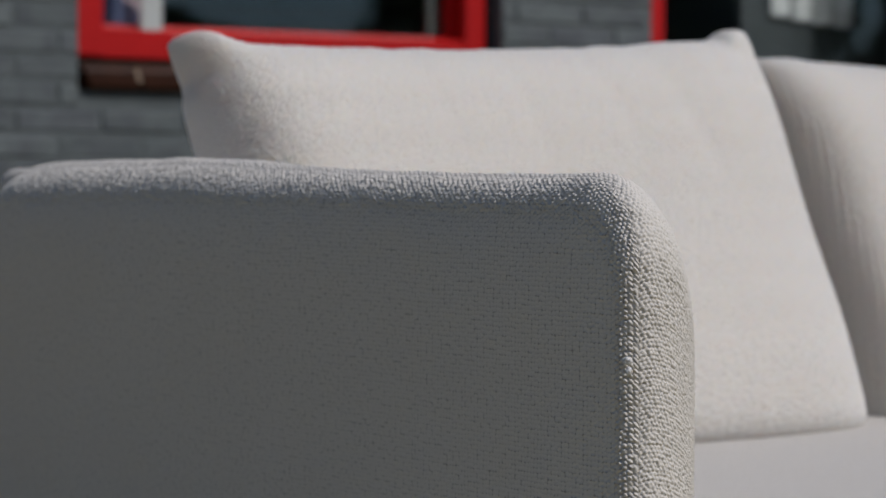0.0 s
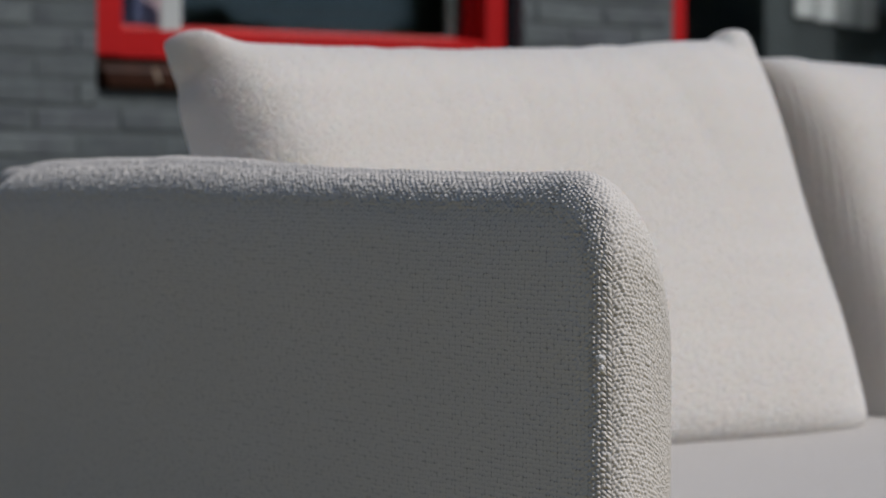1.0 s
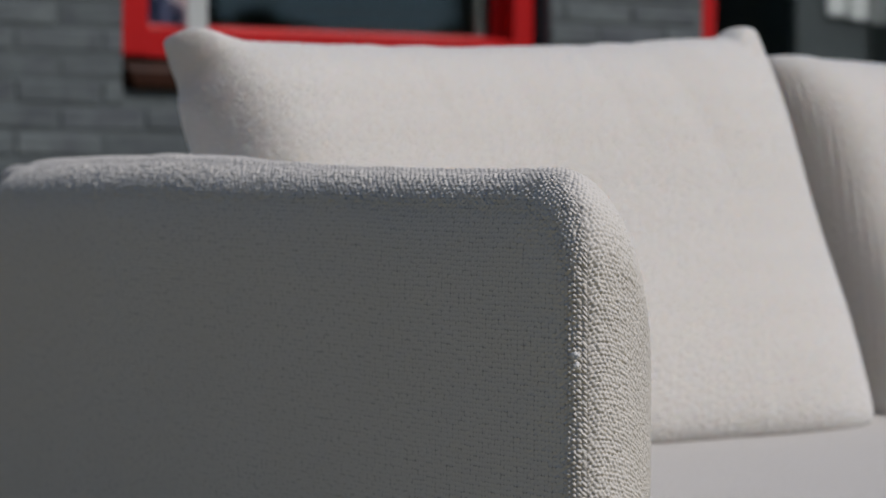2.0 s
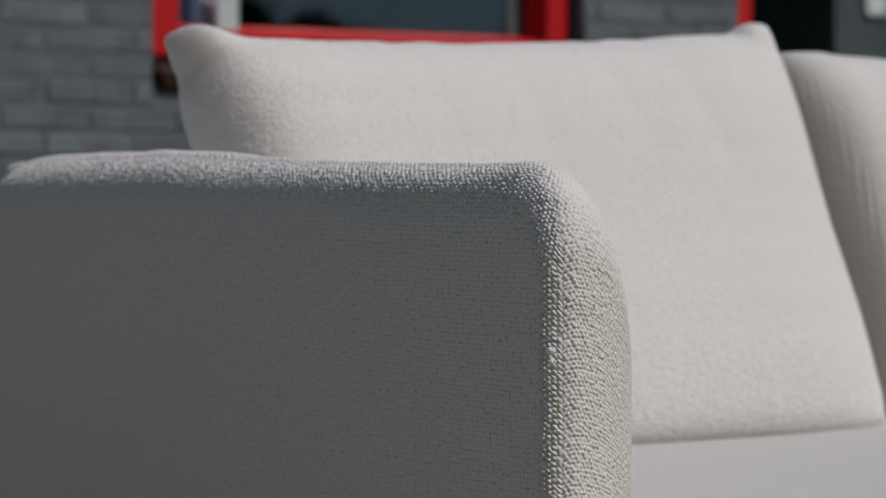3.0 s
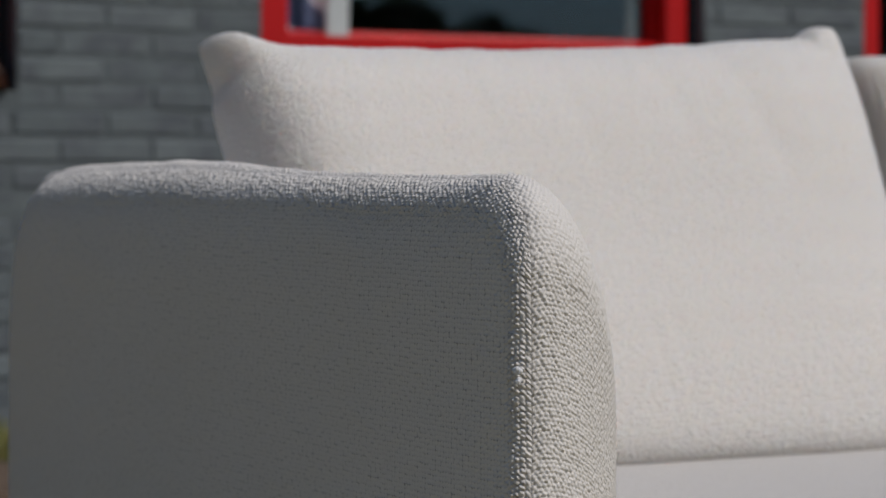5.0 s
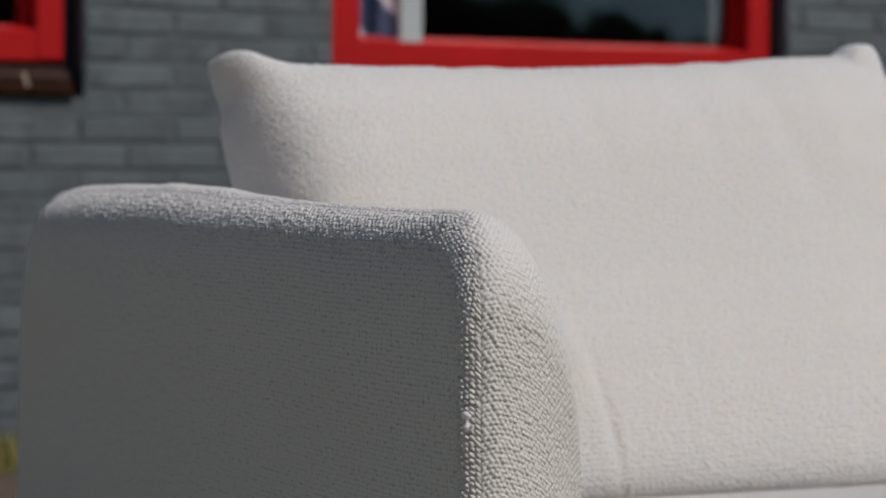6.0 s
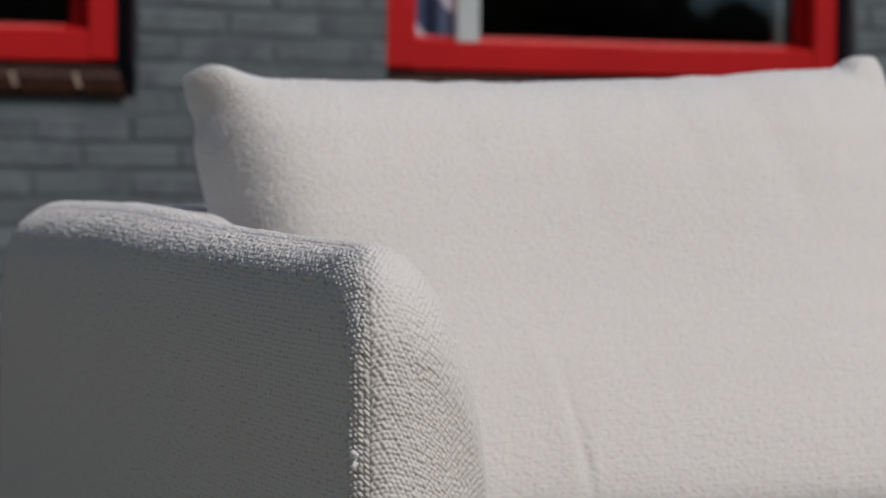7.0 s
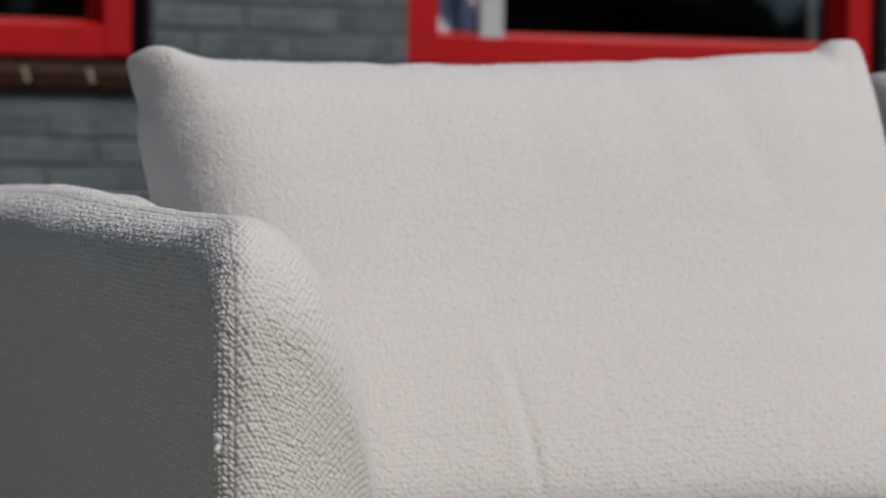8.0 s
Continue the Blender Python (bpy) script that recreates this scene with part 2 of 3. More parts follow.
def wall_mesh():
    bm = bmesh.new()
    x = -7.0
    y0 = FACE + 0.003
    for a, b, lo, hi in OPEN:
        box(bm, x, a, y0, BACK, -0.1, TOP)
        if lo > 0:
            box(bm, a, b, y0, BACK, -0.1, lo)
        box(bm, a, b, y0, BACK, hi, TOP)
        x = b
    box(bm, x, 10.0, y0, BACK, -0.1, TOP)
    return bm


wall = mesh_ob("wall_north", wall_mesh(), mortar_m, smooth=False)
tagged(wall, "dark grey painted brick wall with recessed dark joints", "wall", kind="structure")

# ---- windows ----
def window(name, x0, x1, z0, z1, mullion, label, gap=0.0):
    """A red timber window: x0 to x1 is the frame's outside, its face lies in the plane y = 0."""
    win = empty(name, pose(x0, 0, z0))
    w, h = x1 - x0, z1 - z0
    F = 0.112
    rail = [(0.0, 0.0), (0.0, 0.066), (0.005, 0.070), (0.060, 0.083), (0.11, 0.083), (0.11, 0.0)]
    part("bottom_rail", prism(rail, F * 0.5, w - F * 0.5), red_m, win, smooth=False)
    part("top_rail", prism([(y, h - z) for y, z in rail], F * 0.5, w - F * 0.5), red_m, win, smooth=False)
    for a, b in ((0.0, 0.087), (w - F * 0.58, w)):
        part("stile", box_bm(a, b, -0.003, 0.113, 0.0, h, bevel=0.006), red_m, win, smooth=False)
    for a, b in ((0.087, 0.094), (w - F * 0.75, w - F * 0.58)):
        part("glazing_bead", box_bm(a, b, 0.045, 0.11, 0.05, h - 0.05, bevel=0.003), red_m, win, smooth=False)
    panes = [(F * 0.7, w - F * 0.7)]
    if mullion:
        part("mullion", box_bm(mullion - 0.060, mullion, 0.002, 0.016, 0.060, h - 0.07, bevel=0.004), mullion_m, win, "pale grey mullion", smooth=False)
        # added for the grey strip beside the glass; its shade is in the colour
        part("casement_stile", box_bm(w - 0.132, w - 0.086, 0.080, 0.105, 0.05, h - 0.05, bevel=0.004), shaded_stile_m, win, "stile behind the glass with its shade put into the grey", smooth=False)
        panes = [(F * 0.7, mullion - 0.03), (mullion - 0.03, w - F * 0.7)]
    for a, b in panes:
        p = part("pane", box_bm(a, b, 0.066, 0.072, 0.06, h - 0.06), glass_m, win, smooth=False)
        p.visible_shadow = False
    tile_w, k = 0.143, 0
    sill = part("window_sill", box_bm(0.004, w - 0.004, -0.040, 0.10, -0.078, -0.016, bevel=0.004), sill_m, win, "dark brown bed under the sill tiles", smooth=False)
    x = 0.006
    while x < w - 0.03:
        e = min(x + tile_w - 0.011, w - 0.006)
        bm = bmesh.new()
        lean = 0.016
        outline = [(-0.060, -0.081), (-0.066, -0.072), (-0.066, -0.040), (-0.060, -0.030), (0.0, -0.012), (0.0, -0.086), (-0.03, -0.086)]
        a = [bm.verts.new((x + lean * (-(z + 0.03) / 0.05), y, z)) for y, z in outline]
        b = [bm.verts.new((e + lean * (-(z + 0.03) / 0.05), y, z)) for y, z in outline]
        for i in range(len(a)):
            bm.faces.new((a[i], a[(i + 1) % len(a)], b[(i + 1) % len(a)], b[i]))
        bm.faces.new(a[::-1])
        bm.faces.new(b)
        bmesh.ops.recalc_face_normals(bm, faces=bm.faces[:])
        part("sill_tile", bm, sill_m, sill, smooth=False)
        if e < w - 0.03:
            g = lambda q, y, z: (q + lean * (-(z + 0.03) / 0.05), y, z)
            bm = bmesh.new()
            ring = [bm.verts.new(g(q, y, z)) for q, y, z in ((e, -0.064, -0.062), (e + 0.011, -0.064, -0.062), (e + 0.011, -0.060, -0.030), (e, -0.060, -0.030))]
            deep = [bm.verts.new(v.co + Vector((0, 0.05, 0))) for v in ring]
            for i in range(4):
                bm.faces.new((ring[i], ring[(i + 1) % 4], deep[(i + 1) % 4], deep[i]))
            bm.faces.new(ring)
            bmesh.ops.recalc_face_normals(bm, faces=bm.faces[:])
            part("joint", bm, sill_joint_m, sill, "pale tan mortar joint", smooth=False)
        x += tile_w
    if gap:
        # deep shade of the gap beside the frame, put in as a black strip
        part("side_lining", box_bm(w + 0.002, w + gap, 0.02, 0.09, -0.07, h + 0.02), black_m, win, "black strip filling the shaded gap beside the frame", smooth=False)
    return tagged(win, label, "window", kind="structure")


window("window_1", -1.91, -0.658, 0.93, 2.22, 0, "red painted timber window with dark glass", 0.034)
window("window_2", -0.020, 1.198, 0.93, 2.22, 0.25, "red painted timber window with pale grey mullion", 0.025)

# ---- glazed door ----
door = empty("door_1", pose(1.735, 0, 0.0))
for a, b in ((0.0, 0.081), (1.10, 1.19)):
    part("jamb", box_bm(a, b, -0.003, 0.11, 0.0, 2.24, bevel=0.005), red_m, door, "red painted door jamb", smooth=False)
part("head", box_bm(0.081, 1.10, 0.0, 0.11, 2.14, 2.24, bevel=0.005), red_m, door, "red painted door head", smooth=False)
leaf = part("door_leaf", box_bm(0.083, 0.115, 0.045, 0.095, 0.02, 2.13, bevel=0.004), black_m, door, "black painted glazed door leaf", smooth=False)
part("bottom_rail", box_bm(0.125, 1.065, 0.047, 0.093, 0.02, 0.25, bevel=0.004), black_m, leaf, smooth=False)
part("top_rail", box_bm(0.125, 1.065, 0.047, 0.093, 2.0, 2.13, bevel=0.004), black_m, leaf, smooth=False)
part("stile", box_bm(1.065, 1.10, 0.045, 0.095, 0.02, 2.13, bevel=0.004), black_m, leaf, smooth=False)
p = part("pane", box_bm(0.12, 1.07, 0.066, 0.072, 0.24, 2.01), glass_m, leaf, smooth=False)
p.visible_shadow = False
tagged(door, "glazed black door in a red frame", "door", kind="structure")

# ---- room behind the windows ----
# the room's dimness is put into near-black plaster and floor colours
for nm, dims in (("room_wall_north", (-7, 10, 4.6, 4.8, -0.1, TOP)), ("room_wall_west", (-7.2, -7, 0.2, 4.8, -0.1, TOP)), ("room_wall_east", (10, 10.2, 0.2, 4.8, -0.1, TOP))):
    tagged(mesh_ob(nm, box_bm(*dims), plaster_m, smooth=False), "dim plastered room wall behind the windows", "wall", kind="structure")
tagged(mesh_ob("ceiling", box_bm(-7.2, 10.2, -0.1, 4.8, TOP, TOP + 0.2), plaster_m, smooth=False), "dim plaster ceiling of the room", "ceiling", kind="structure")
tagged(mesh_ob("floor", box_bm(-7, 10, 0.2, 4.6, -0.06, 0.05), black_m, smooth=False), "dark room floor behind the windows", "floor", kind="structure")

# invented cabinet that gives the door glass its flat grey zone
def cabinet():
    ob = empty("cabinet", pose(2.36, 0.30, 0.05))
    part("body", box_bm(0.0, 0.62, 0.02, 0.45, 0.0, 1.95, bevel=0.006), slate_m, ob, smooth=False)
    for a in (0.006, 0.312):
        part("door", box_bm(a, a + 0.302, 0.0, 0.019, 0.03, 1.93, bevel=0.003), slate_m, ob, smooth=False)
    return tagged(ob, "added tall slate grey cabinet for the grey zone of the door glass", "cabinet")


cabinet()


# slats on a rail, added to draw the pale blocks in the door glass
def pale_slats():
    ob = empty("pale_slats", pose(2.475, 0.27, 1.1))
    part("head_rail", box_bm(-0.06, 0.42, -0.035, 0.026, 1.14, 1.19, bevel=0.004), slats_m, ob)
    for i, z0 in enumerate((0.035, 0.025, 0.015, 0.01)):
        part("vane", box_bm(0.002 + i * 0.088, 0.078 + i * 0.088, 0.016, 0.022, z0, 1.15, bevel=0.002), slats_m, ob)
    return tagged(ob, "added pale grey slats for the light blocks in the door glass", "blind")


pale_slats()


def curtain():
    """A made-up navy cloth with paler stripes, gathered beside the mullion inside the glass, for the pane's reflection.
    """
    n, k = 60, 40
    a = np.linspace(0, 1, n)[:, None] * np.ones((1, k))
    b = np.ones((n, 1)) * np.linspace(0, 1, k)[None]
    pts = np.stack([0.02 + 0.24 * a, 0.20 + 0.02 * np.sin(a * 24) * (0.5 + b), 1.0 + 1.1 * b], -1)
    ob = grid_mesh("curtain", pts, np.stack([a * 0.3, b * 1.1], -1), navy_m, None)
    return tagged(ob, "made-up navy cloth with pale slanting stripes for the reflection in the pane", "curtain")


curtain()

# ---- sofa ----
SOFA = pose(-1.386, -3.783, 0, 0, 0, 1.63)
sofa = empty("sofa", SOFA)
tagged(sofa, "cream woven fabric sofa with rounded arm standing outdoors", "sofa")


def outline(inset, drop, v0, v1, zb, zt, rf, rb, step):
    """The arm's side outline, from the front foot over the top to the back foot, drawn in by inset at its ends and by drop at its top."""
    a, b, t = v0 + inset, v1 - inset, zt - drop
    rf, rb = max(rf + 0.45 * inset, 0.02), max(rb + 0.3 * inset, 0.02)
    full = lambda length: max(int(round(length / step)), 6)
    nf, nb, nv, nh = full(0.11), full(0.31), full(zt - zb - 0.07), full(v1 - v0 - 0.28)
    q = np.linspace(0, math.pi / 2, nf, endpoint=False)
    p = np.linspace(0, math.pi / 2, nb, endpoint=False)
    v = np.r_[np.full(nv, a), a + rf - rf * np.cos(q), np.linspace(a + rf, b - rb, nh, endpoint=False), b - rb + rb * np.sin(p), np.full(nv // 3, b)]
    z = np.r_[np.linspace(zb, t - rf, nv, endpoint=False), t - rf + rf * np.sin(q), np.full(nh, t), t - rb + rb * np.cos(p), np.linspace(t - rb, zb, nv // 3)]
    return np.stack([v, z], -1)


def arm(parent, step=0.006, relief=0.0):
    """The upholstered arm: a flat outer panel with a soft edge, a seam, and a band that rolls over to the inner side."""
    dims = (-0.013, 1.34, 0.10, 0.642, 0.076, 0.20, step)
    ZB = dims[2]
    rf, ru, rt = 0.015, 0.0130, 0.034
    body = empty("arm")
    body.parent = parent
    flat_line = outline(0, 0, *dims)
    n = len(flat_line)
    # how far each place along the outline belongs to the top, where the edge is rounder
    lead = np.gradient(flat_line, axis=0)
    top = np.clip(np.arctan2(lead[:, 0], np.abs(lead[:, 1]) + 1e-9) / (math.pi / 2), 0, 1)
    top = top * top * (3 - 2 * top) * (0.25 + 0.75 * np.clip(flat_line[:, 0] / 0.16, 0, 1))

    def put(u, v, z, lift=0.0):
        high = np.clip((z - 0.3) / 0.3, 0, 1)
        rise = np.clip((v - 0.35) / 0.4, 0, 1)
        crown = 0.0055 * np.clip(v / 0.8, 0, 1) + 0.026 * rise * rise * (3 - 2 * rise) * np.clip(u / 0.1, 0, 1.2) - 0.0255 * np.clip((v - 0.945) / 0.395, 0, 1) ** 2
        flat = np.clip((v - 0.50) / 0.25, 0, 1) * np.clip((1.30 - v) / 0.12, 0, 1)
        crown = crown + lift * flat * flat * (3 - 2 * flat)
        wrap = 0.0365 * np.clip((v - 1.09) / 0.25, 0, 1) ** 2
        lump = 0.0006 * np.sin(v * 17.0 + 1.0) + 0.0003 * np.sin(v * 41.0) + 0.0008 * np.sin(z * 19.0)
        pad = 0.0005 * np.sin(v * 47.0 + 2.0 * np.sin(z * 31.0 + v * 13.0)) * np.sin(z * 39.0 + v * 9.0 + u * 60.0 + 1.3)
        pad += 0.00015 * np.sin(v * 103.0 + 2.0 * np.sin(z * 57.0 + u * 70.0)) * np.sin(z * 88.0 - v * 31.0 + 0.4)
        return np.stack([u + 0.0035 + wrap + lump * 0.8 - pad, v + 0.5 * lump - 0.6 * pad, z + high * (crown + lump + pad)], -1)

    def ring(inset, drop):
        return outline(inset, drop, *dims)

    rings, uvr, hold = [], [], []
    m = max(int(rt * 1.4 / step), 8)
    for q in np.linspace(1.2, 0, m):
        o = ring(rf * (1 - math.sin(q)), rt * (1 - math.sin(q)))
        rings.append(put((1 - math.cos(q)) / 0.638 * (ru + (0.9 * rt - ru) * top), o[:, 0], o[:, 1]))
        arc = ring(rf - q * (rf + ru) / 2, rt - q * rt)
        uvr.append(arc)
        hold.append(0.2 + 0.6 * min((1.2 - q) / 0.2, 1.0))
    deep = 0.08 if relief else 0.03
    for e in np.arange(step, deep, step if relief else 0.01):
        o = ring(rf + e, rt + e)
        rings.append(put(np.full(n, -0.0075 * (1 - math.exp(-e / 0.032))), o[:, 0], o[:, 1]))
        uvr.append(o)
        hold.append(min(max((deep - e) / 0.035, 0.0), 1.0) * (0.14 + 0.46 * math.exp(-e / 0.008)))
    for e in (0.02, 0.06):
        o = ring(rf + deep + e, rt + deep + e)
        rings.append(put(np.full(n, -0.0073), o[:, 0], o[:, 1]))
        uvr.append(o)
        hold.append(0.0)
    mid = np.stack([np.linspace(uvr[-1][0], uvr[-1][-1], n)[:, 0], np.full(n, ZB)], -1)
    low = np.stack([rings[-1][:, 1], rings[-1][:, 2]], -1)
    for f in (0.2, 0.4, 0.6, 0.8, 1.0):
        q = low * (1 - f) + mid * f
        rings.append(put(np.full(n, -0.0075), q[:, 0], q[:, 1]))
        uvr.append(q)
        hold.append(0.0)
    pts, uv = np.array(rings), np.array(uvr)
    if relief:
        pts = raised(pts, -1.15 * relief * np.array(hold)[:, None] * (knots(uv[..., 1], uv[..., 0]) - 0.5))
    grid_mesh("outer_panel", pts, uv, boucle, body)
    # band, from the seam over to the inner side: (u, inset at the front, drop at the top)
    prof = [(ru - 0.0010, 0.0056, 0.0046, 0.2), (ru, 0.0060, 0.0050, 0.2), (ru + 0.0010, 0.0048, 0.0038, 0.4)]
    for q in np.r_[np.linspace(0.012, 1.05, max(int(0.21 / step), 24)), np.linspace(1.07, math.pi / 2, 12)]:
        lip = max(0.0, 1 - q / 0.06)
        prof.append((ru + 0.190 * math.sin(q), 0.30 * (1 - math.cos(q)) - 0.0018 * (1 - lip) + 0.004 * math.exp(-q / 0.065), 0.35 * (1 - math.cos(q)) - 0.0018 * (1 - lip) + 0.003 * math.exp(-q / 0.065), 0.8 - 0.3 * q if q < 1.05 else 0.0))
    prof.append((0.210, 0.33, 0.42, 0.0))
    rows, uvs, hold = [], [], []
    run, last = 0.0, None
    along = np.r_[0, np.cumsum(np.hypot(*np.diff(flat_line, axis=0).T))]
    for u, inset, drop, keep in prof:
        o = ring(inset, drop)
        rows.append(put(u + (0.9 * rt - ru) * top * max(0.0, 1 - (u - ru) / 0.15), o[:, 0], o[:, 1], max(0.0, min(drop, 0.22) - 0.0255)))
        if last is not None:
            run += math.hypot(u - last[0], inset - last[1])
        last = (u, inset)
        uvs.append(np.stack([np.full(n, run + 0.3), along], -1))
        hold.append(keep)
    pts, uv = np.array(rows)[::-1], np.array(uvs)[::-1]
    if relief:
        pts = raised(pts, -relief * np.array(hold)[::-1][:, None] * (knots(uv[..., 0], uv[..., 1]) - 0.5))
    grid_mesh("band", pts, uv, yarn_m if relief else boucle, body)
    if relief:
        # a wisp of lint caught on the outer edge
        rnd = random.Random(4)
        bm = bmesh.new()
        for i in range(22):
            c = Vector((0.0030 + rnd.gauss(0, 0.0008), -0.0140 + rnd.gauss(0, 0.0016), 0.479 + rnd.choice((-0.004, 0.004)) + rnd.gauss(0, 0.0016)))
            bmesh.ops.create_icosphere(bm, subdivisions=1, radius=rnd.uniform(0.0014, 0.0030), matrix=Matrix.Translation(c))
        part("lint", bm, lint_m, body, "small white tuft of lint")
    return body


arm(sofa, 0.00092, RELIEF)

# frame, back and base
def slab(name, u0, u1, v0, v1, z0, z1, r, mat, parent, label=""):
    bm = box_bm(u0, u1, v0, v1, z0, z1, bevel=r, segments=5)
    lay = bm.loops.layers.uv.new("cloth")
    bm.normal_update()
    for f in bm.faces:
        ax = max(range(3), key=lambda i: abs(f.normal[i]))
        for lo in f.loops:
            c = lo.vert.co
            lo[lay].uv = (c.y, c.z) if ax == 0 else (c.x, c.z) if ax == 1 else (c.x, c.y)
    return part(name, bm, mat, parent, label)


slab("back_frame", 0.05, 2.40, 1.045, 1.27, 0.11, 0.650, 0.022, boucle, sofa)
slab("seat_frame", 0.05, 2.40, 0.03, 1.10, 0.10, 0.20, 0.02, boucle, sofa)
right_arm = arm(sofa)
right_arm.matrix_basis = Matrix.Translation((2.45, 0, 0)) @ Matrix.Diagonal((-1, 1, 1, 1))
for u in (0.08, 2.36):
    for v in (0.07, 1.20):
        part("leg", box_bm(u - 0.02, u + 0.02, v - 0.02, v + 0.02, 0.0, 0.14, bevel=0.004), black_m, sofa, "black wooden leg")

# seat cushion
SEAT_Z = 0.300
seat = slab("seat_cushion", 0.205, 2.245, 0.0, 1.055, 0.20, SEAT_Z, 0.035, seat_cloth, None)
seat.matrix_world = SOFA
tagged(seat, "long flat cream woven seat cushion on the sofa", "cushion")


def pillow(name, width, height, front, rear, seed, folds, slope=0.0, eared=1.0, edge=0.07, n=740, k=430):
    """A stuffed back cushion: two cloth faces that meet in a seam, drawn in between its eared corners. x across, y to the rear, z up."""
    s = np.sin(np.linspace(-1, 1, n) * math.pi / 2)[:, None] * np.ones((1, k))
    t = np.ones((n, 1)) * np.sin(np.linspace(-1, 1, k) * math.pi / 2)[None]
    bow = lambda a: 1 - a**2
    ear = np.where(s > 0, np.exp(-(((s - 0.94) / 0.088) ** 4)), np.exp(-(((np.abs(s) - 0.95) / 0.085) ** 2))) * eared * np.exp(-(((np.abs(t) - 1) / 0.12) ** 2)) * np.where(t > 0, 1, 0.3)
    round_off = 1 - np.where(t > 0, 0.030, 0.006) * np.abs(s * t) ** 9
    x = s * width / 2 * (1 - np.where(s < 0, 0.022 - 0.026 * eared, 0.022) * bow(t)) * round_off * (1 - np.where(s < 0, 0.006 + 0.115 * (1 - t) / 2, 0.0))
    x = x - np.where(s < 0, 0.007, 0.0) * eared * np.exp(-(((1 - t) / 0.06) ** 2)) * np.exp(-(((1 + s) / 0.07) ** 2))
    x = x + np.where(s < 0, 0.007, 0.0) * eared * np.exp(-(((t - 0.80) / 0.07) ** 2)) * np.exp(-(((1 + s) / 0.06) ** 2))
    z = height / 2 + t * height / 2 * (1 - np.where(t > 0, 0.07, 0.0) * bow(s)) * round_off + 0.017 * ear
    z = z + eared * 0.002 * np.clip((s - 0.2) / 0.6, 0, 1) * np.clip(t, 0, 1)
    z = z + 0.0013 * np.sin(s * 21.0 + 2.0 * np.sin(s * 9.0 + seed)) * np.clip((t - 0.7) / 0.3, 0, 1) ** 2
    side = np.where(s < 0, (1 - np.exp(-np.clip(1 - np.abs(s), 0, 1) / edge)) ** 0.8, np.clip(1 - np.abs(s) ** 4.6, 0, 1) ** 0.5)
    core = side * np.where(t < 0, np.clip(1 - np.abs(t) ** 9, 0, 1) ** 0.22, np.clip(1 - np.abs(t) ** 3.6, 0, 1) ** 0.5)
    core = core + 0.10 * np.exp(-(((t + 0.55) / 0.35) ** 2)) * core + 0.20 * ear * np.clip(1 - np.maximum(np.abs(s), np.abs(t)) ** 8, 0, 1) ** 0.5
    up = np.clip((t - 0.15) / 0.4, 0, 1)
    up = up * up * (3 - 2 * up)
    rnd = np.random.RandomState(seed)
    rip = np.zeros_like(s)
    for _ in range(26):
        e = rnd.randint(4)
        c, d = rnd.uniform(-0.9, 0.9), rnd.normal(0, 0.25)
        w, amp, ln = rnd.uniform(0.012, 0.035), rnd.uniform(0.0003, 0.0013), rnd.uniform(0.25, 0.6)
        across, inward = ((s, 1 - t), (s, 1 + t), (t, 1 - s), (t, 1 + s))[e]
        amp *= 1.0 if e < 2 else 0.35
        rip += amp * np.exp(-(((across - c - d * inward) / w) ** 2)) * np.exp(-((inward / ln) ** 2)) * np.clip(inward / 0.04, 0, 1)
    for (sa, ta, sb, tb, w, amp) in folds:
        dx, dy = (sb - sa) * width / 2, (tb - ta) * height / 2
        L = math.hypot(dx, dy)
        px, py = (s - sa) * width / 2, (t - ta) * height / 2
        al, ac = (px * dx + py * dy) / L, (-px * dy + py * dx) / L
        rip += amp * np.exp(-((ac / w) ** 2)) / (1 + np.exp(-(al) / 0.02)) / (1 + np.exp((al - L) / 0.02))
    ob = empty(name)
    uv = np.stack([s * width / 2 - np.where(s < 0, 1, -1) * front * (1 - side), z], -1)
    # the underside lies flat on the seat
    rest = np.clip((-t - 0.55) / 0.45, 0, 1) ** 1.5
    z = z - rest * (0.012 + slope * x)
    sheet = np.stack([x, -core * front - rip, z - 0.36 * core * front * rest], -1)
    fade = np.clip((1 - np.abs(s)) / 0.002, 0, 1) * np.clip((1 - np.abs(t)) / 0.002, 0, 1)
    # one closed cover: over the front, then down the rear
    f = np.r_[np.arange(0, k - 1, 12), k - 1][::-1]
    hind = np.stack([x, core * (rear + 0.02 * up), z], -1)[:, f][:, 1:]
    cover = np.concatenate([raised(sheet, 0.0026 * fade * (knots(0.7 * uv[..., 0] + 0.5 * uv[..., 1], 0.7 * uv[..., 1] - 0.5 * uv[..., 0]) - 0.5)), hind], axis=1)
    grid_mesh("cover", cover, np.concatenate([uv, uv[:, f][:, 1:] + (2.0, 0.0)], axis=1), soft_cloth, ob)
    return ob


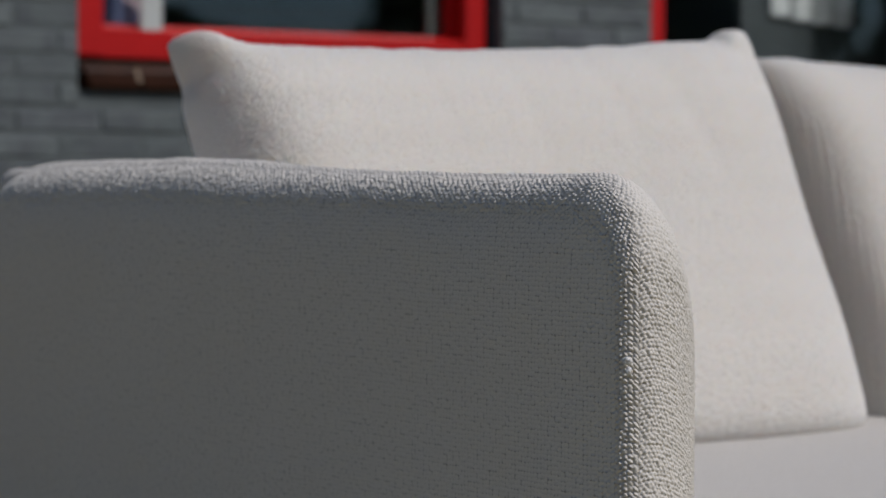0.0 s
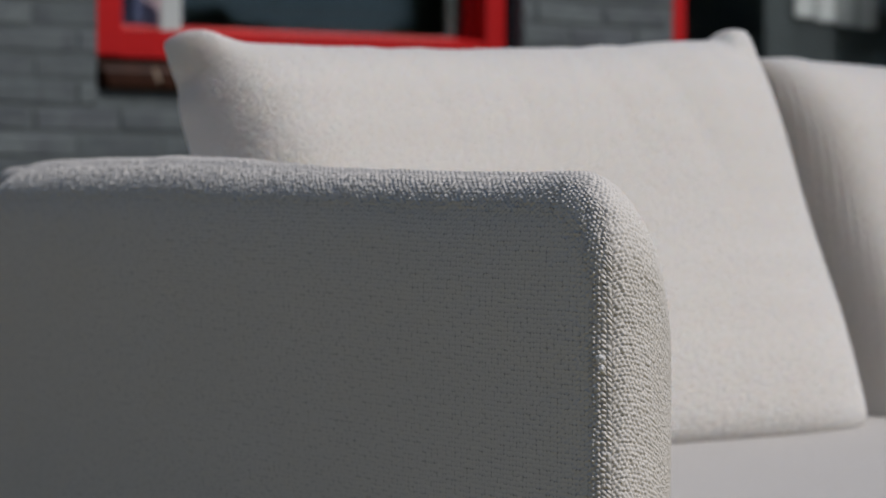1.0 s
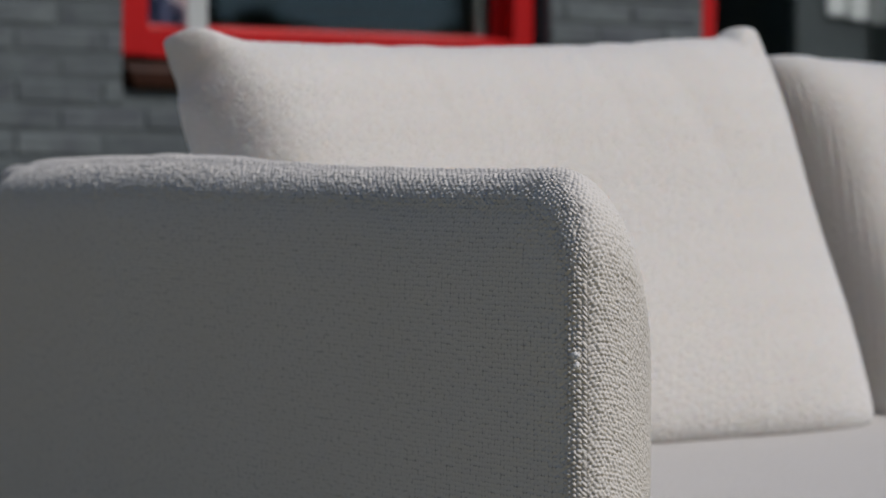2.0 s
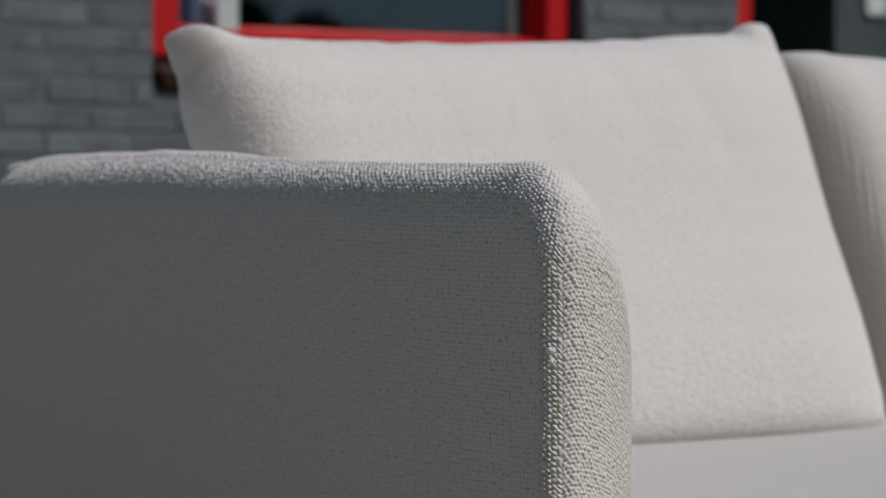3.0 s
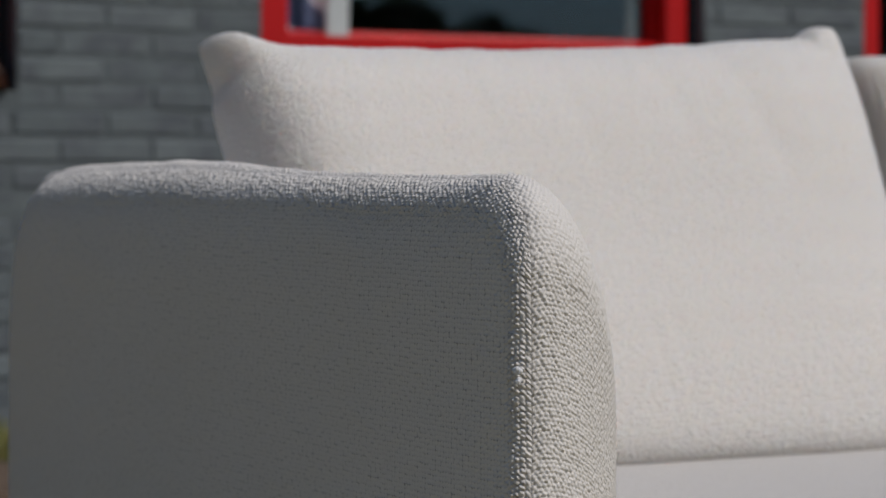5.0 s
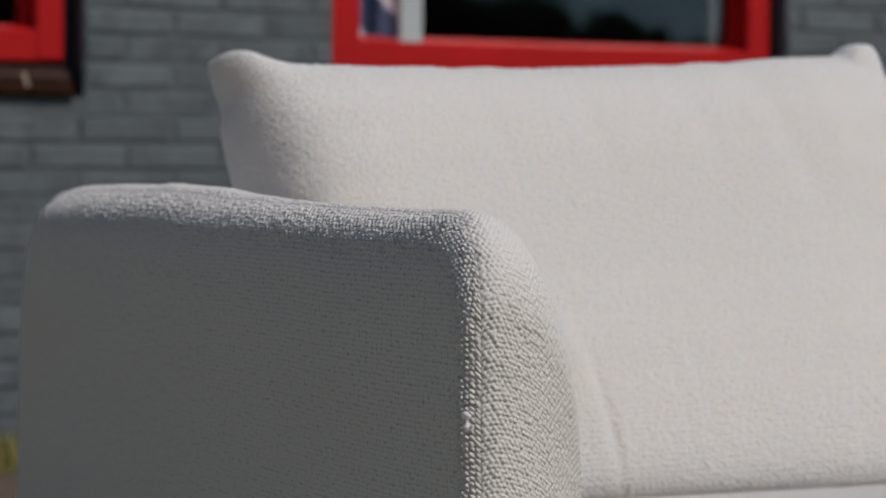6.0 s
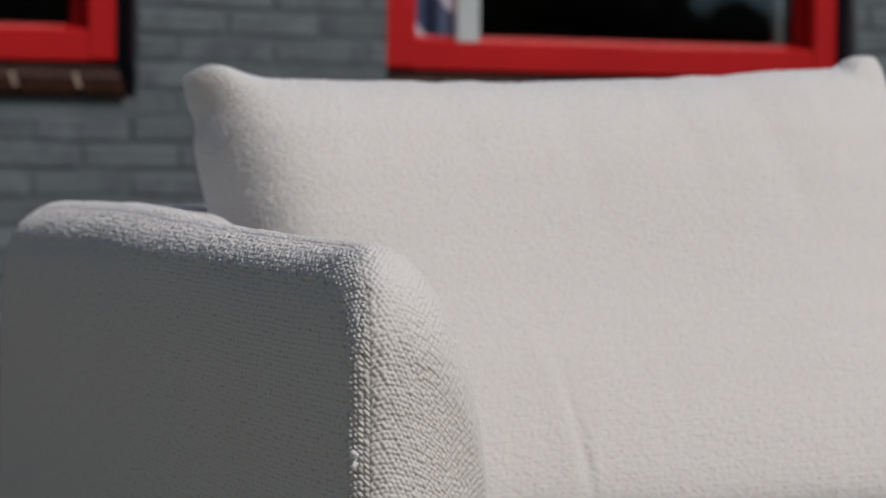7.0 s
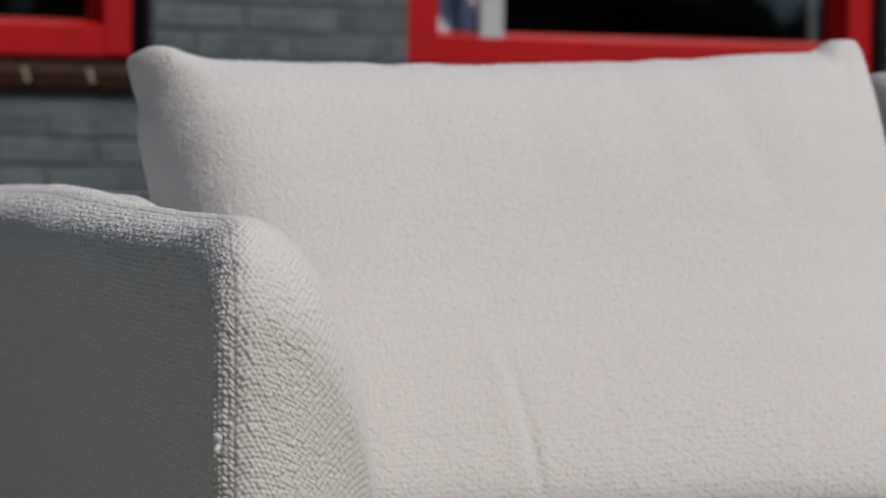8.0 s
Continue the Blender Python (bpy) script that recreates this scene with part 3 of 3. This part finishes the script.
back = pillow("back_cushion", 0.968, 0.562, 0.132, 0.045, 3, [(-0.275, -0.52, -0.222, -1.0, 0.0085, -0.0026), (-0.335, -0.35, -0.265, -0.95, 0.016, 0.0020), (-0.235, -0.7, -0.190, -1.0, 0.006, 0.0012), (-0.05, -0.45, 0.0, -0.9, 0.010, -0.0010), (0.02, -0.40, 0.06, -0.8, 0.012, -0.0009), (-0.25, 0.80, -0.22, 0.99, 0.009, -0.0016), (0.12, 0.78, 0.16, 0.99, 0.010, -0.0018), (-0.42, 0.84, -0.40, 0.99, 0.008, -0.0014), (0.84, 0.70, 0.90, 0.97, 0.010, -0.0028), (0.70, 0.80, 0.74, 0.98, 0.010, -0.0018), (0.42, 0.97, 0.54, 0.15, 0.024, -0.0032), (0.18, 0.97, 0.26, 0.35, 0.020, -0.0022), (-0.12, 0.97, -0.06, 0.25, 0.022, -0.0022), (-0.40, 0.97, -0.36, 0.40, 0.018, -0.0016), (0.62, 0.95, 0.66, 0.30, 0.022, 0.0020)], 0.0384)
back.matrix_world = SOFA @ pose(0.685, 0.874, 0.295, -21.0, -2.2, -0.6)
tagged(back, "plump cream woven back cushion with eared corners", "cushion", "back cushions of the sofa")
other = pillow("back_cushion", 1.02, 0.552, 0.132, 0.035, 8, [], 0.0, 0.25, 0.06, 360, 220)
other.matrix_world = SOFA @ pose(1.682, 0.951, 0.297, -20.5, 0, 3.4)
tagged(other, "plump cream woven back cushion beside its twin", "cushion", "back cushions of the sofa")

# ---- trees across the garden, mirrored in the glass ----
def tree(x, y, h, seed):
    rnd = random.Random(seed)
    ob = empty("tree", pose(x, y, 0))
    bm = bmesh.new()
    bmesh.ops.create_cone(bm, segments=10, radius1=0.22, radius2=0.06, depth=h * 0.8, cap_ends=True, matrix=Matrix.Translation((0, 0, h * 0.4)))
    for _ in range(7):
        a, z = rnd.uniform(0, 6.28), rnd.uniform(h * 0.25, h * 0.6)
        m = Matrix.Translation((0, 0, z)) @ Matrix.Rotation(a, 4, "Z") @ Matrix.Rotation(radians(50), 4, "Y") @ Matrix.Translation((0, 0, h * 0.15))
        bmesh.ops.create_cone(bm, segments=6, radius1=0.07, radius2=0.02, depth=h * 0.3, cap_ends=True, matrix=m)
    part("trunk", bm, bark_m, ob)
    vs, fs = [], []
    clumps = [(Vector((rnd.gauss(0, h * 0.2), rnd.gauss(0, h * 0.2), rnd.uniform(h * 0.22, h))), rnd.uniform(0.10, 0.2) * h) for _ in range(26)]
    for c, r in clumps:
        for _ in range(120):
            d = Vector((rnd.gauss(0, 1), rnd.gauss(0, 1), rnd.gauss(0, 0.8)))
            p = c + d.normalized() * r * rnd.uniform(0.3, 1.0)
            a = Vector((rnd.gauss(0, 1), rnd.gauss(0, 1), rnd.gauss(0, 1))).normalized() * 0.16
            b = a.orthogonal().normalized() * 0.09
            i = len(vs)
            vs += [tuple(p - a), tuple(p + b), tuple(p + a), tuple(p - b)]
            fs.append((i, i + 1, i + 2, i + 3))
    me = bpy.data.meshes.new("crown")
    me.from_pydata(vs, [], fs)
    me.materials.append(leaf_m)
    new("crown", me).parent = ob
    return tagged(ob, "leafy dark green garden tree with an uneven crown", "tree", "garden trees")


for i in range(16):
    x = -14 + i * 2.45 + random.uniform(-0.4, 0.4) + (7.1 if i > 9 else 0.0)
    tree(x, -24 + random.uniform(-2, 2), random.uniform(4.4, 6.2), 40 + i)
for i, (x, h) in enumerate(((12.7, 2.9), (13.7, 2.7), (14.8, 2.5), (15.8, 2.4), (16.9, 2.6), (10.2, 4.9), (11.3, 4.3))):
    tree(x, -25.5 + 0.6 * (i % 2), h, 70 + i)

# ---- bricks of the wall ----
def brick_mesh(length, seed):
    rnd = random.Random(seed)
    H, D, c = 0.0505, 0.05, 0.0035
    L = length / 2
    j = lambda s: rnd.uniform(-s, s)
    ring = [(-L, 0), (L, 0), (L, H), (-L, H)]
    inner = [(-L + c, c), (L - c, c), (L - c, H - c), (-L + c, H - c)]
    jj = [(j(0.0012), j(0.0012)) for _ in range(4)]
    vs = [(x + a, D, z + b) for (x, z), (a, b) in zip(ring, jj)] + [(x + a, c, z + b) for (x, z), (a, b) in zip(ring, jj)]
    vs += [(x + a + j(0.001), j(0.0008), z + b + j(0.001)) for (x, z), (a, b) in zip(inner, jj)]
    fs = [(8, 9, 10, 11)]
    for i in range(4):
        k = (i + 1) % 4
        fs += [(i, k, 4 + k, 4 + i), (4 + i, 4 + k, 8 + k, 8 + i)]
    me = bpy.data.meshes.new("brick")
    me.from_pydata(vs, [], fs)
    me.materials.append(brick_m)
    return me


def lay_bricks():
    rnd = random.Random(12)
    full = [brick_mesh(0.2125, s) for s in range(6)]
    cut = {}
    far_v, far_f = [], []
    rows = int(TOP / COURSE)
    for r in range(-1, rows):
        zb = 0.805 - 13 * COURSE + r * COURSE + 0.0055
        shift = 0.0 if r % 2 else PITCH / 2
        spans = [(-7.0, 10.0)]
        for a, b, lo, hi in OPEN:
            if zb + 0.05 > lo + 0.01 and zb < hi - 0.01:
                spans = [q for s, e in spans for q in ((s, min(e, a)), (max(s, b), e)) if q[1] - q[0] > 0.03]
        for s, e in spans:
            k = math.floor((s + 0.524 - shift) / PITCH)
            while True:
                x0 = -0.524 + shift + k * PITCH + 0.0055
                k += 1
                if x0 > e:
                    break
                a, b = max(x0, s + 0.002), min(x0 + PITCH - 0.011, e - 0.002)
                if b - a < 0.02:
                    continue
                L = round(b - a, 3)
                near = -1.05 < (a + b) / 2 < 2.0 and 0.05 < zb < 1.35
                if abs(L - 0.2125) < 0.002:
                    me = rnd.choice(full)
                else:
                    me = cut.setdefault(L, None) or brick_mesh(L, 77)
                    cut[L] = me
                place = ((a + b) / 2, FACE + rnd.uniform(-0.002, 0.002), zb + rnd.uniform(-0.001, 0.001))
                if near:
                    ob = new("brick", me)
                    ob.parent = wall
                    ob.location = place
                    ob.rotation_euler = (rnd.uniform(-0.01, 0.01), rnd.uniform(-0.006, 0.006), rnd.uniform(-0.008, 0.008))
                elif -3.5 < place[0] < 5.0 and place[2] < 2.3:
                    i = len(far_v)
                    far_v += [(v.co.x + place[0], v.co.y + place[1], v.co.z + place[2]) for v in me.vertices]
                    far_f += [tuple(i + q for q in p.vertices) for p in me.polygons]
    me = bpy.data.meshes.new("bricks")
    me.from_pydata(far_v, [], far_f)
    me.materials.append(brick_m)
    ob = new("bricks", me)
    ob.parent = wall
    tagged(ob, kind="stuff")


lay_bricks()
